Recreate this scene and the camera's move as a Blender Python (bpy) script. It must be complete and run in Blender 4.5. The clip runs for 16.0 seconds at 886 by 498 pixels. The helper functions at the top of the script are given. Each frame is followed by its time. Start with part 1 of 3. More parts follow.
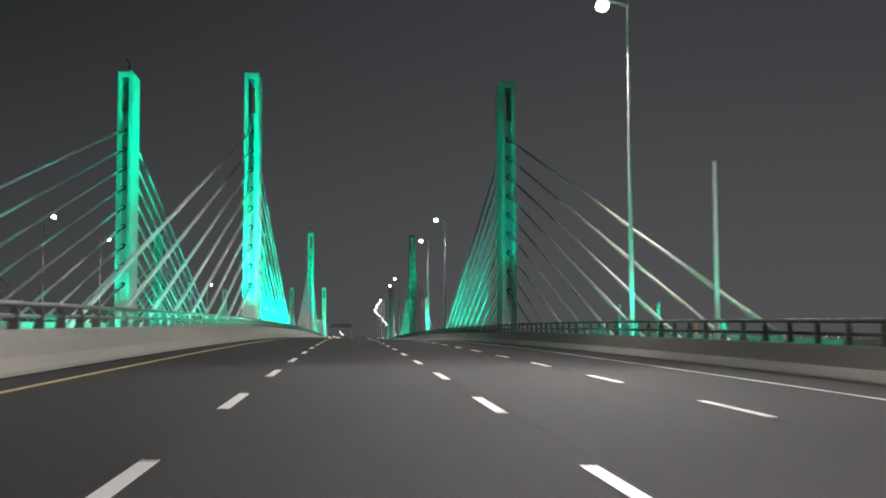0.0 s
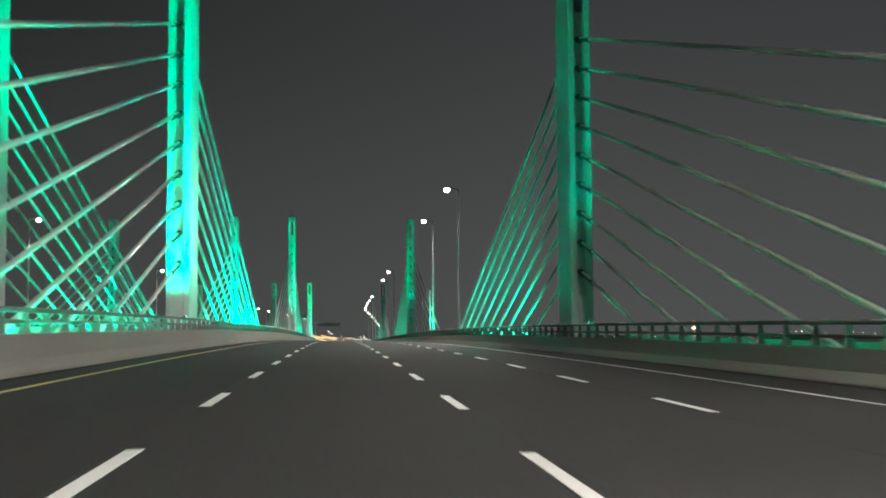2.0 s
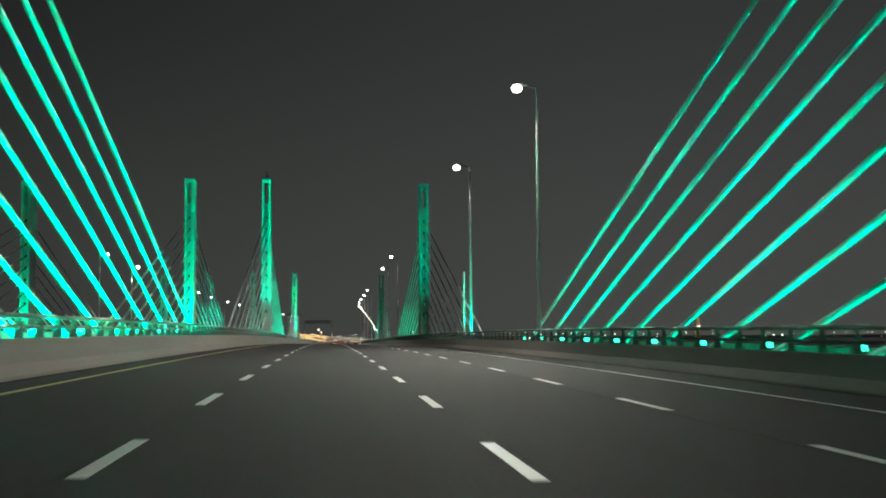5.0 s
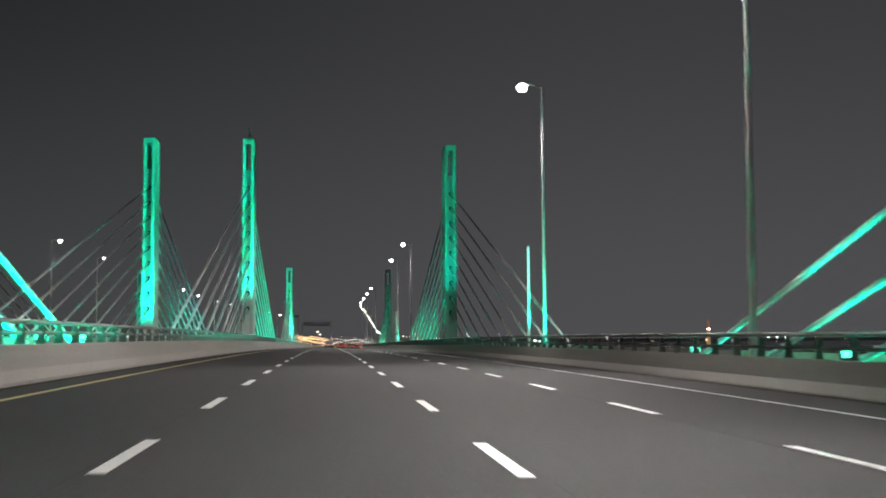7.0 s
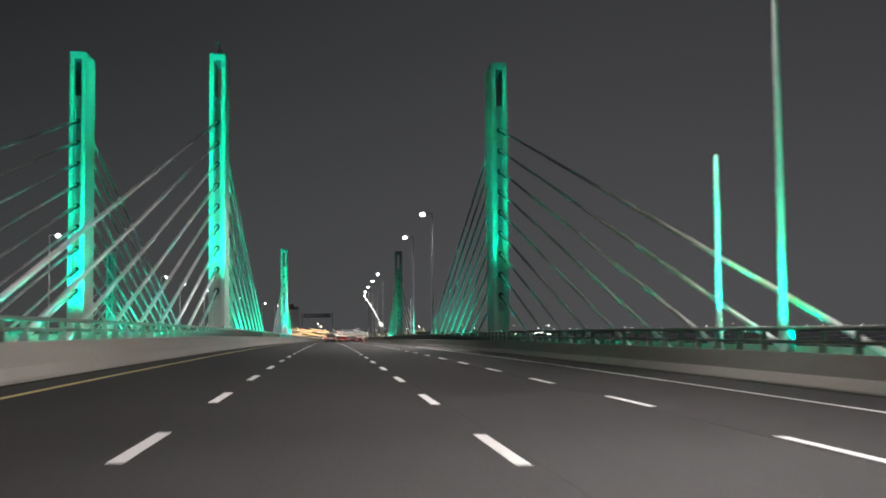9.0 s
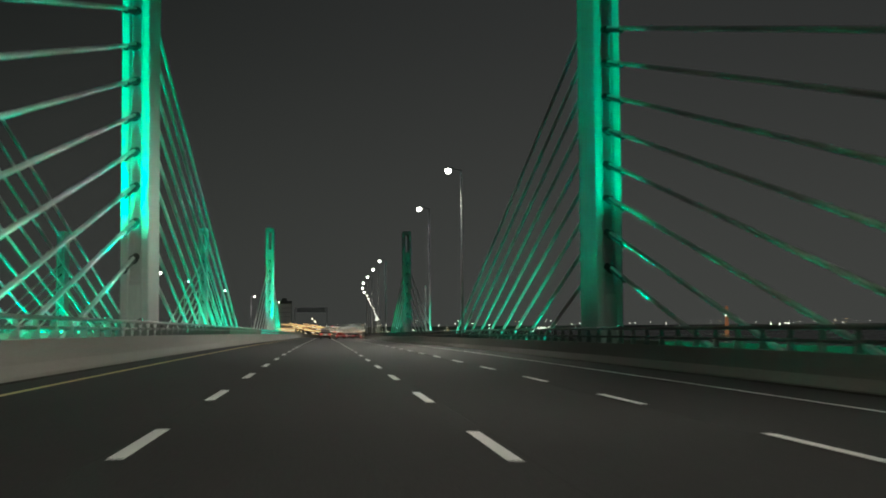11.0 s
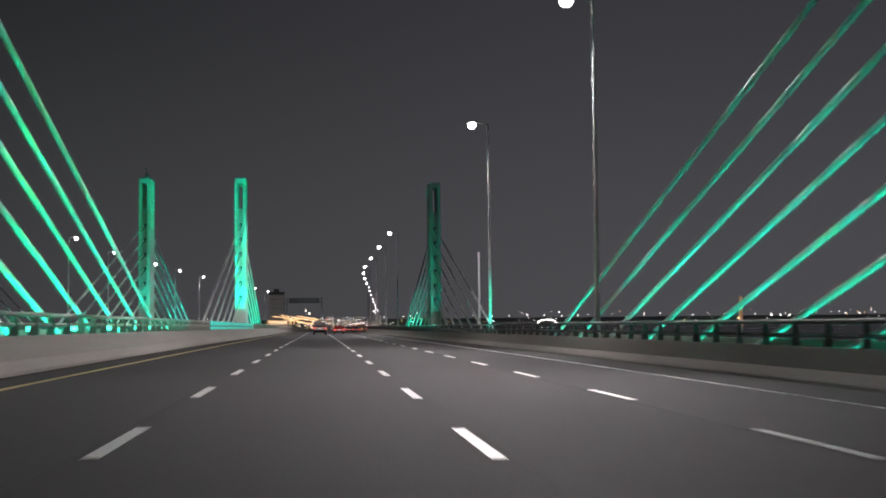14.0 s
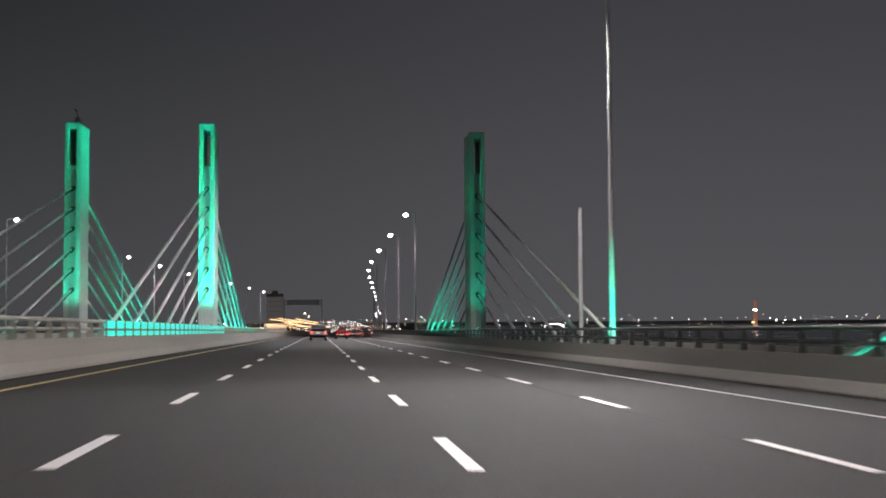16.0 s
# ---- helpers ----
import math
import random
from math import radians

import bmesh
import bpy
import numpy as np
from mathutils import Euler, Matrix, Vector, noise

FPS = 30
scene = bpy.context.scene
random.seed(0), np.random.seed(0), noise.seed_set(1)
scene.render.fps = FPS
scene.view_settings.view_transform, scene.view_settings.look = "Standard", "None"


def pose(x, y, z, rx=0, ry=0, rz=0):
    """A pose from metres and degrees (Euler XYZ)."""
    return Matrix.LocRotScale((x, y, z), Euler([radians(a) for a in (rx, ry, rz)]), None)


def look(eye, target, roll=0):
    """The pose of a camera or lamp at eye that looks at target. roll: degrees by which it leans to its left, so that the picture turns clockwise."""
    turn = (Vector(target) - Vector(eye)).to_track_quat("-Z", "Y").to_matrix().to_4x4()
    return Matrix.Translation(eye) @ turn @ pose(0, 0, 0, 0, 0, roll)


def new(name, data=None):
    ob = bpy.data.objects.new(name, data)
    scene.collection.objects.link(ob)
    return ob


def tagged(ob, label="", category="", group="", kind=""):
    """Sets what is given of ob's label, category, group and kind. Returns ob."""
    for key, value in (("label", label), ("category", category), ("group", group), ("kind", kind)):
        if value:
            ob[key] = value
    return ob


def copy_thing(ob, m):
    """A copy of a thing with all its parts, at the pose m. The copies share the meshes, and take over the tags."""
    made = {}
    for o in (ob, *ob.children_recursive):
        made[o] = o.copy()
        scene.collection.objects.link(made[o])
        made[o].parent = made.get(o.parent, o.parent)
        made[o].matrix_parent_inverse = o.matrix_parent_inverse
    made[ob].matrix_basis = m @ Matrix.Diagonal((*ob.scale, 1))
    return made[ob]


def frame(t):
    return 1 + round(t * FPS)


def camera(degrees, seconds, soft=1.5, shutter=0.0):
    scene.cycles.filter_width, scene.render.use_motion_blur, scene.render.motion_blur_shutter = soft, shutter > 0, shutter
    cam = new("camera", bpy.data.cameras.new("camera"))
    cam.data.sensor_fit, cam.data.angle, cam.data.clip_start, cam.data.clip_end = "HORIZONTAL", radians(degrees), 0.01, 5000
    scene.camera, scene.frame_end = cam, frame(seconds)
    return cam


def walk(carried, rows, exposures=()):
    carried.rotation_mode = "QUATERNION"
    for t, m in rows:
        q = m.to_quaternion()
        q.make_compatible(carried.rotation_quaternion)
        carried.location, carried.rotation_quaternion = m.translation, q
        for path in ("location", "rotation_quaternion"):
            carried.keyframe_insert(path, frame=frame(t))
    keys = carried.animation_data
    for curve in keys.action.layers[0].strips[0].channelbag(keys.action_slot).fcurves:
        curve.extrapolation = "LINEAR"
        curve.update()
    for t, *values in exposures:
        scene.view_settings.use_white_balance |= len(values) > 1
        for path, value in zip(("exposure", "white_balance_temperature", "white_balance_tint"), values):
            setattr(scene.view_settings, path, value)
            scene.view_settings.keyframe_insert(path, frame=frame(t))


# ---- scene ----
cam = camera(40.00, 16.0, soft=1.9, shutter=0.5)


# ---- brightness of the picture and of the lamps ----
EXPOSURE = ((0.0, 0.14, 6350, 10), (1.5, 0.1, 6450, 7), (2.2, 0.02, 6600, 0), (2.7, -0.28, 6700, -3), (3.5, -0.54, 6800, -6), (4.2, -0.52, 6800, -6), (6.3, 0.04, 6450, 10), (8.7, 0.04, 6400, 11),
            (10.8, -0.54, 6800, -3), (12.0, -0.46, 6700, 2), (13.0, -0.2, 6350, 12), (14.0, -0.12, 6300, 16), (15.0, 0.14, 6300, 16), (16.0, 0.18, 6350, 15))
STREET_POWER = 7500.0
POST_POWER = 2400.0
WING_POWER = 27000.0
FRONT_POWER = 11300.0
STRIP_POWER = 2300.0
CROSS_POWER = 7700.0
# strength of the green floods: before each pylon, along the stays behind it, along those before it
GAINS = (
    ((3.3, 4.2, 3.8), (0.7, 0.5, 0.07), (0.4, 3.0, 1.6), (0.8, 0.0, 0.0)),
    ((3.2, 0.65, 1.8), (1.5, 0.38, 0.35), (2.7, 2.2, 1.2), (0.8, 0.0, 0.0)),
    ((1.9, 1.2, 0.5), (0.15, 0.5, 0.06), (0.3, 1.6, 0.2), (0.5, 0.0, 0.0)),
)
# floods across the road: on the pylons at the left, at the right, and on those of the other carriageway
CROSS_GAINS = ((5.5, 0.9, 0.27), (0.7, 1.35, 0.8), (1.1, 0.13, 0.12))

# ---- the drive: seconds, place, tilt, lean, heading ----
PATH = [
    (0, 1.629, 0.000, 1.173, 4.173, 0.159, -4.400),
    (0.5, 1.704, 8.796, 1.318, 4.136, 0.199, -4.533),
    (1, 1.768, 17.604, 1.453, 4.111, 0.296, -4.617),
    (1.5, 1.821, 26.423, 1.579, 4.071, 0.561, -4.666),
    (2, 1.864, 35.255, 1.694, 4.079, 0.368, -4.906),
    (2.5, 1.898, 44.099, 1.800, 4.011, 0.344, -5.062),
    (3, 1.925, 52.956, 1.897, 3.959, 0.356, -5.217),
    (3.5, 1.944, 61.826, 1.984, 3.965, 0.425, -5.325),
    (4, 1.956, 70.709, 2.062, 3.961, 0.359, -5.303),
    (6.5, 1.946, 115.338, 2.327, 4.059, 0.306, -5.406),
    (7, 1.935, 124.308, 2.356, 4.082, 0.253, -5.378),
    (7.5, 1.923, 133.294, 2.377, 3.988, 0.339, -5.325),
    (8, 1.911, 142.295, 2.391, 3.924, 0.396, -5.327),
    (8.5, 1.899, 151.313, 2.398, 3.807, 0.463, -5.289),
    (11, 1.871, 196.653, 2.334, 3.482, 0.394, -5.594),
    (11.5, 1.877, 205.773, 2.303, 3.425, 0.406, -5.587),
    (12, 1.889, 214.912, 2.267, 3.351, 0.386, -5.723),
    (12.5, 1.908, 224.069, 2.226, 3.224, 0.504, -5.735),
    (13, 1.934, 233.245, 2.179, 3.126, 0.606, -5.624),
    (13.5, 1.968, 242.440, 2.128, 3.090, 0.630, -5.750),
    (14, 2.011, 251.655, 2.072, 3.111, 0.560, -5.831),
    (14.5, 2.064, 260.889, 2.011, 3.169, 0.272, -5.902),
    (15, 2.127, 270.144, 1.947, 3.190, 0.371, -5.865),
    (15.5, 2.201, 279.418, 1.879, 3.253, 0.203, -5.910),
    (16, 2.287, 288.714, 1.807, 3.295, 0.361, -5.812),
]
walk(cam, [(r[0], pose(r[1], r[2], r[3], 90 + r[4], r[5], r[6])) for r in PATH], EXPOSURE)

# ---- night sky and glow over the city ----
world = bpy.data.worlds.new("night_sky")
scene.world = world
world.use_nodes = True
wn, wl = world.node_tree.nodes, world.node_tree.links
wbg = wn["Background"]
wtc = wn.new("ShaderNodeTexCoord")
wsep = wn.new("ShaderNodeSeparateXYZ")
wup, wside = wn.new("ShaderNodeMapRange"), wn.new("ShaderNodeMapRange")
for node, lo, hi in ((wup, -0.02, 0.32), (wside, -0.45, 0.30)):
    node.interpolation_type = "SMOOTHSTEP"
    node.inputs[1].default_value, node.inputs[2].default_value = lo, hi
# the sky is brightened towards the right, in place of the street lamps' glare
wlow, whigh, wmix = wn.new("ShaderNodeMix"), wn.new("ShaderNodeMix"), wn.new("ShaderNodeMix")
for node, a, b in ((wlow, (0.048, 0.050, 0.0495), (0.074, 0.0735, 0.0755)), (whigh, (0.0125, 0.0145, 0.0145), (0.039, 0.0392, 0.0425))):
    node.data_type = "RGBA"
    node.inputs[6].default_value, node.inputs[7].default_value = (*a, 1), (*b, 1)
    wl.new(wside.outputs[0], node.inputs[0])
wmix.data_type = "RGBA"
wl.new(wtc.outputs["Generated"], wsep.inputs[0])
wl.new(wsep.outputs[0], wside.inputs[0])
wl.new(wsep.outputs[2], wup.inputs[0])
wl.new(wup.outputs[0], wmix.inputs[0])
wl.new(wlow.outputs[2], wmix.inputs[6])
wl.new(whigh.outputs[2], wmix.inputs[7])
wl.new(wmix.outputs[2], wbg.inputs[0])
wbg.inputs[1].default_value = 1.0

# ---- the line of the road ----
CROSS = -0.0223
MIRROR = -22.6          # x of a point of the other carriageway = MIRROR - x


def road_z(y):
    u = min(y, 400.0) / 100.0
    z = 1.7342 * u - 0.7027 * u * u + 0.0623 * u ** 3
    if y > 400:
        z -= 0.0090 * (min(y, 920.0) - 400)
    if y > 600:
        z -= 4.6e-5 * (min(y, 920.0) - 600) ** 2
    return z


def bend(y):
    u = min(max(0.0, y - 518.0), 94.0)
    return 0.057 * u * u / 188.0 + 0.057 * max(0.0, y - 612.0)


def at_road(x, y, up=0.0):
    """World place of a point x metres right of the lane line, on or over the road."""
    return Vector((x + bend(y), y, road_z(y) + CROSS * x + up))


def at_other(x, y, up=0.0):
    """The same on the other carriageway, where x is counted from its own mirrored line."""
    p = at_road(x, y, up)
    near = 6.5 * (1 - math.exp(-max(0.0, y - 490.0) / 95.0))    # the two decks draw together past the bridge
    return Vector((MIRROR - x + bend(y) + near, y, p.z))


# ---- materials ----
def material(name):
    m = bpy.data.materials.new(name)
    m.use_nodes = True
    nt = m.node_tree
    return m, nt.nodes, nt.links, nt.nodes["Principled BSDF"]


def surface(name, dark, light, rough=0.6, metal=0.0, scale=3.0, fine=40.0, bump=0.15, rough_var=0.15, stretch=(1, 1, 1)):
    """A worn surface: stains at one scale, grain at another, and fine relief."""
    m, n, l, b = material(name)
    tc = n.new("ShaderNodeTexCoord")
    mp = n.new("ShaderNodeMapping")
    mp.inputs["Scale"].default_value = stretch
    l.new(tc.outputs["Object"], mp.inputs[0])
    big, small = n.new("ShaderNodeTexNoise"), n.new("ShaderNodeTexNoise")
    big.inputs["Scale"].default_value, big.inputs["Detail"].default_value = scale, 5
    small.inputs["Scale"].default_value, small.inputs["Detail"].default_value = fine, 3
    for t in (big, small):
        l.new(mp.outputs[0], t.inputs["Vector"])
    mixf = n.new("ShaderNodeMath")
    mixf.operation = "MULTIPLY_ADD"
    mixf.inputs[1].default_value = 0.65
    half = n.new("ShaderNodeMath")
    half.operation = "MULTIPLY"
    half.inputs[1].default_value = 0.35
    l.new(small.outputs[0], half.inputs[0])
    l.new(big.outputs[0], mixf.inputs[0])
    l.new(half.outputs[0], mixf.inputs[2])
    ramp = n.new("ShaderNodeMapRange")
    ramp.inputs[1].default_value, ramp.inputs[2].default_value = 0.32, 0.68
    l.new(mixf.outputs[0], ramp.inputs[0])
    mix = n.new("ShaderNodeMix")
    mix.data_type = "RGBA"
    mix.inputs[6].default_value, mix.inputs[7].default_value = (*dark, 1), (*light, 1)
    l.new(ramp.outputs[0], mix.inputs[0])
    l.new(mix.outputs[2], b.inputs["Base Color"])
    rr = n.new("ShaderNodeMapRange")
    rr.inputs[3].default_value, rr.inputs[4].default_value = rough - rough_var, min(1.0, rough + rough_var)
    l.new(big.outputs[0], rr.inputs[0])
    l.new(rr.outputs[0], b.inputs["Roughness"])
    b.inputs["Metallic"].default_value = metal
    bp = n.new("ShaderNodeBump")
    bp.inputs["Strength"].default_value, bp.inputs["Distance"].default_value = bump, 0.01
    l.new(small.outputs[0], bp.inputs["Height"])
    l.new(bp.outputs[0], b.inputs["Normal"])
    return m


def glowing(name, colour, strength):
    m, n, l, b = material(name)
    b.inputs["Base Color"].default_value = (*colour, 1)
    b.inputs["Emission Color"].default_value = (*colour, 1)
    b.inputs["Emission Strength"].default_value = strength
    return m


ASPHALT = surface("asphalt", (0.033, 0.0318, 0.0308), (0.052, 0.0505, 0.049), 0.88, 0, 0.35, 45, 0.35, 0.08, (1, 0.12, 1))
ASPHALT.node_tree.nodes["Principled BSDF"].inputs["Specular IOR Level"].default_value = 0.12
PAINT = surface("road_paint_white", (0.80, 0.79, 0.77), (0.90, 0.89, 0.87), 0.55, 0, 2.0, 30, 0.1)
PAINT_YELLOW = surface("road_paint_yellow", (0.50, 0.38, 0.13), (0.66, 0.52, 0.21), 0.6, 0, 2.0, 30, 0.1)
BARRIER = surface("barrier_concrete", (0.25, 0.236, 0.208), (0.32, 0.302, 0.27), 0.85, 0, 0.6, 18, 0.2, 0.1, (1, 0.12, 2.5))
CONCRETE = surface("deck_concrete", (0.20, 0.195, 0.185), (0.33, 0.32, 0.30), 0.88, 0, 0.5, 14, 0.25, 0.1)
PYLON = surface("pylon_paint", (0.42, 0.42, 0.41), (0.55, 0.55, 0.54), 0.62, 0, 0.4, 9, 0.12, 0.12, (1, 1, 0.35))
SHEATH = surface("cable_sheath", (0.50, 0.50, 0.50), (0.64, 0.64, 0.63), 0.42, 0, 0.7, 12, 0.05)
STEEL = surface("galvanised_steel", (0.30, 0.31, 0.31), (0.46, 0.47, 0.47), 0.48, 0.85, 1.5, 25, 0.06)
POLE = surface("pole_paint", (0.48, 0.48, 0.48), (0.60, 0.60, 0.595), 0.5, 0.1, 1.2, 25, 0.05, 0.1)
RAIL = surface("railing_steel", (0.11, 0.11, 0.106), (0.17, 0.167, 0.158), 0.62, 0.0, 1.5, 25, 0.06)
RAIL_PALE = surface("railing_paint_cream", (0.27, 0.258, 0.225), (0.36, 0.345, 0.30), 0.62, 0.0, 1.5, 25, 0.06)
DARK = surface("dark_rubber", (0.012, 0.012, 0.012), (0.03, 0.03, 0.03), 0.7, 0, 2.0, 25, 0.1)
HOUSING = surface("lamp_housing", (0.10, 0.10, 0.10), (0.17, 0.17, 0.17), 0.5, 0.3, 3.0, 30, 0.05)
WATER = surface("night_water", (0.006, 0.008, 0.010), (0.012, 0.015, 0.018), 0.26, 0, 0.02, 0.4, 0.2, 0.06)
LAMP_GLOW = glowing("street_lamp_glass", (1.0, 0.97, 0.92), 11.0)
GREEN = (0.0, 1.0, 0.54)
GREEN_GLOW = glowing("green_lens", (0.06, 1.0, 0.62), 6.0)
PANEL_GLOW = glowing("green_light_panel", (0.0, 0.78, 0.58), 0.68)


# ---- mesh tools ----
def link_mesh(name, bm, mat, parent=None, label=""):
    me = bpy.data.meshes.new(name)
    bm.normal_update()
    bm.to_mesh(me)
    bm.free()
    me.materials.append(mat)
    ob = new(name, me)
    if parent is not None:
        ob.parent = parent
    if label:
        ob["label"] = label
    return ob


def part(name, bm, mat, parent, label=""):
    return link_mesh(name, bm, mat, parent, label)


def empty(name, m=None):
    ob = new(name)
    ob.empty_display_size = 0.3
    if m is not None:
        ob.matrix_basis = m
    return ob


def box(bm, x0, x1, y0, y1, z0, z1, bevel=0.0):
    vs = [bm.verts.new((x, y, z)) for x in (x0, x1) for y in (y0, y1) for z in (z0, z1)]
    fs = [(0, 1, 3, 2), (4, 6, 7, 5), (0, 4, 5, 1), (2, 3, 7, 6), (0, 2, 6, 4), (1, 5, 7, 3)]
    faces = [bm.faces.new([vs[i] for i in f]) for f in fs]
    if bevel:
        es = {e for f in faces for e in f.edges}
        bmesh.ops.bevel(bm, geom=list(es), offset=bevel, segments=1, affect="EDGES")
    return bm


def tube(bm, a, b, r0, r1=None, sides=12, caps=True):
    """A round bar from a to b."""
    r1 = r0 if r1 is None else r1
    a, b = Vector(a), Vector(b)
    q = (b - a).to_track_quat("Z", "Y")
    rings = []
    for c, r in ((a, r0), (b, r1)):
        rings.append([bm.verts.new(c + q @ Vector((r * math.cos(2 * math.pi * i / sides), r * math.sin(2 * math.pi * i / sides), 0))) for i in range(sides)])
    for i in range(sides):
        j = (i + 1) % sides
        f = bm.faces.new((rings[0][i], rings[0][j], rings[1][j], rings[1][i]))
        f.smooth = True
    if caps:
        # caps on vertices of their own, so that the sides stay round to their ends
        bm.faces.new([bm.verts.new(v.co) for v in rings[0][::-1]])
        bm.faces.new([bm.verts.new(v.co) for v in rings[1]])
    return bm


def sweep(name, profile, y0, y1, mat, step=5.0, place=at_road, flip=False, parent=None, smooth=False):
    """Draws a closed outline of (x, up) along the road."""
    bm = bmesh.new()
    n = max(1, round((y1 - y0) / step))
    rings = []
    for i in range(n + 1):
        y = y0 + (y1 - y0) * i / n
        rings.append([bm.verts.new(place(x, y, u)) for x, u in profile])
    k = len(profile)
    for a, b in zip(rings, rings[1:]):
        for i in range(k):
            j = (i + 1) % k
            f = bm.faces.new((a[i], b[i], b[j], a[j]))
            f.smooth = smooth
    bm.faces.new(rings[0])
    bm.faces.new(rings[-1][::-1])
    bmesh.ops.recalc_face_normals(bm, faces=bm.faces)
    return link_mesh(name, bm, mat, parent)


# ---- the setting ----
Y0, Y1 = -70.0, 1085.0
bm = bmesh.new()
vs = [bm.verts.new(p) for p in ((-4600, -1200, -10), (4600, -1200, -10), (4600, 4700, -10), (-4600, 4700, -10))]
bm.faces.new(vs)
tagged(link_mesh("water", bm, WATER), "dark calm water below the bridge at night", "water", kind="structure")

LAND = surface("dark_ground", (0.016, 0.016, 0.014), (0.035, 0.034, 0.030), 0.95, 0, 0.02, 0.3, 0.2, 0.04)
bm = bmesh.new()
bm.faces.new([bm.verts.new(p) for p in ((-4600, 1040, -9.96), (62, 1040, -9.96), (160, 2300, -9.96), (4600, 2700, -9.96), (4600, 4700, -9.96), (-4600, 4700, -9.96))])
tagged(link_mesh("ground", bm, LAND), "dark flat land of the far shore at night", "ground", kind="structure")

deck_profile = [(-7.6, -0.06), (16.2, -0.06), (16.2, -0.55), (13.2, -0.75), (10.0, -2.4), (-1.6, -2.4), (-4.8, -0.75), (-7.6, -0.55)]
tagged(sweep("bridge_deck", deck_profile, Y0, Y1, CONCRETE), "grey concrete bridge deck with a box girder below", "bridge deck", kind="structure")
tagged(sweep("other_bridge_deck", deck_profile, Y0, Y1, CONCRETE, place=at_other), "grey concrete deck of the other carriageway", "bridge deck", kind="structure")
road = tagged(sweep("road", [(-4.66, 0.0), (13.43, 0.0), (13.43, -0.056), (-4.66, -0.056)], Y0, Y1, ASPHALT), "dark grey asphalt carriageway with four marked lanes", "road", kind="structure")
tagged(sweep("other_road", [(-4.66, 0.0), (13.43, 0.0), (13.43, -0.056), (-4.66, -0.056)], Y0, Y1, ASPHALT, place=at_other), "dark grey asphalt of the other carriageway", "road", kind="structure")

# concrete parapets with a sloped toe
LEFT_WALL = [(-4.64, -0.05), (-4.64, 0.08), (-4.80, 0.32), (-4.90, 0.86), (-5.24, 0.86), (-5.26, -0.05)]
RIGHT_WALL = [(13.42, -0.05), (13.43, 0.035), (13.60, 0.29), (13.70, 0.82), (13.92, 0.82), (13.93, -0.05)]
for place, pre in ((at_road, ""), (at_other, "other_")):
    tagged(sweep(pre + "wall_left", LEFT_WALL, Y0, Y1, BARRIER, place=place), "pale concrete parapet with a sloped toe along the road", "parapet", kind="structure")
    tagged(sweep(pre + "wall_right", RIGHT_WALL, Y0, Y1, BARRIER, place=place), "pale concrete parapet with a sloped toe along the road", "parapet", kind="structure")

    tagged(sweep(pre + "edge_upstand_left", [(-7.58, -0.07), (-7.58, 0.95), (-7.42, 0.95), (-7.36, -0.07)], Y0, Y1, BARRIER, place=place), "pale concrete upstand along the deck's outer edge", "upstand", kind="structure")
    tagged(sweep(pre + "edge_upstand_right", [(15.94, -0.07), (16.0, 0.95), (16.16, 0.95), (16.16, -0.07)], Y0, Y1, BARRIER, place=place), "pale concrete upstand along the deck's outer edge", "upstand", kind="structure")

# edge lines
for x, w, mat, nm in ((-3.53, 0.13, PAINT_YELLOW, "edge_line_yellow"), (10.86, 0.095, PAINT, "edge_line_white")):
    tagged(sweep(nm, [(x - w / 2, 0.005), (x + w / 2, 0.005), (x + w / 2, -0.02), (x - w / 2, -0.02)], Y0, Y1, mat), "painted solid edge line on the asphalt", "road marking", kind="structure")


# paving seams beside the lane lines
SEAM = surface("seam_sealant", (0.036, 0.035, 0.034), (0.052, 0.051, 0.049), 0.9, 0, 1.0, 20, 0.2)
SEAM.node_tree.nodes["Principled BSDF"].inputs["Specular IOR Level"].default_value = 0.08
for x in (-0.16, 3.82, 7.13):
    tagged(sweep("trim_seam", [(x - 0.007, 0.002), (x + 0.007, 0.002), (x + 0.007, -0.02), (x - 0.007, -0.02)], Y0, 420.0, SEAM), "dark sealed paving seam in the asphalt", "paving seam", kind="structure")

# grime along the feet of the parapets
GRIME = surface("gutter_grime", (0.016, 0.014, 0.011), (0.052, 0.045, 0.036), 0.95, 0, 1.4, 22, 0.5, 0.04, (1, 0.4, 1))
GRIME.node_tree.nodes["Principled BSDF"].inputs["Specular IOR Level"].default_value = 0.08
for x0, x1 in ((-4.63, -4.42), (13.02, 13.41)):
    tagged(sweep("trim_gutter", [(x0, 0.006), (x1, 0.004), (x1, -0.02), (x0, -0.02)], Y0, 520.0, GRIME), "dark strip of grime at the foot of the parapet", "gutter", kind="structure")


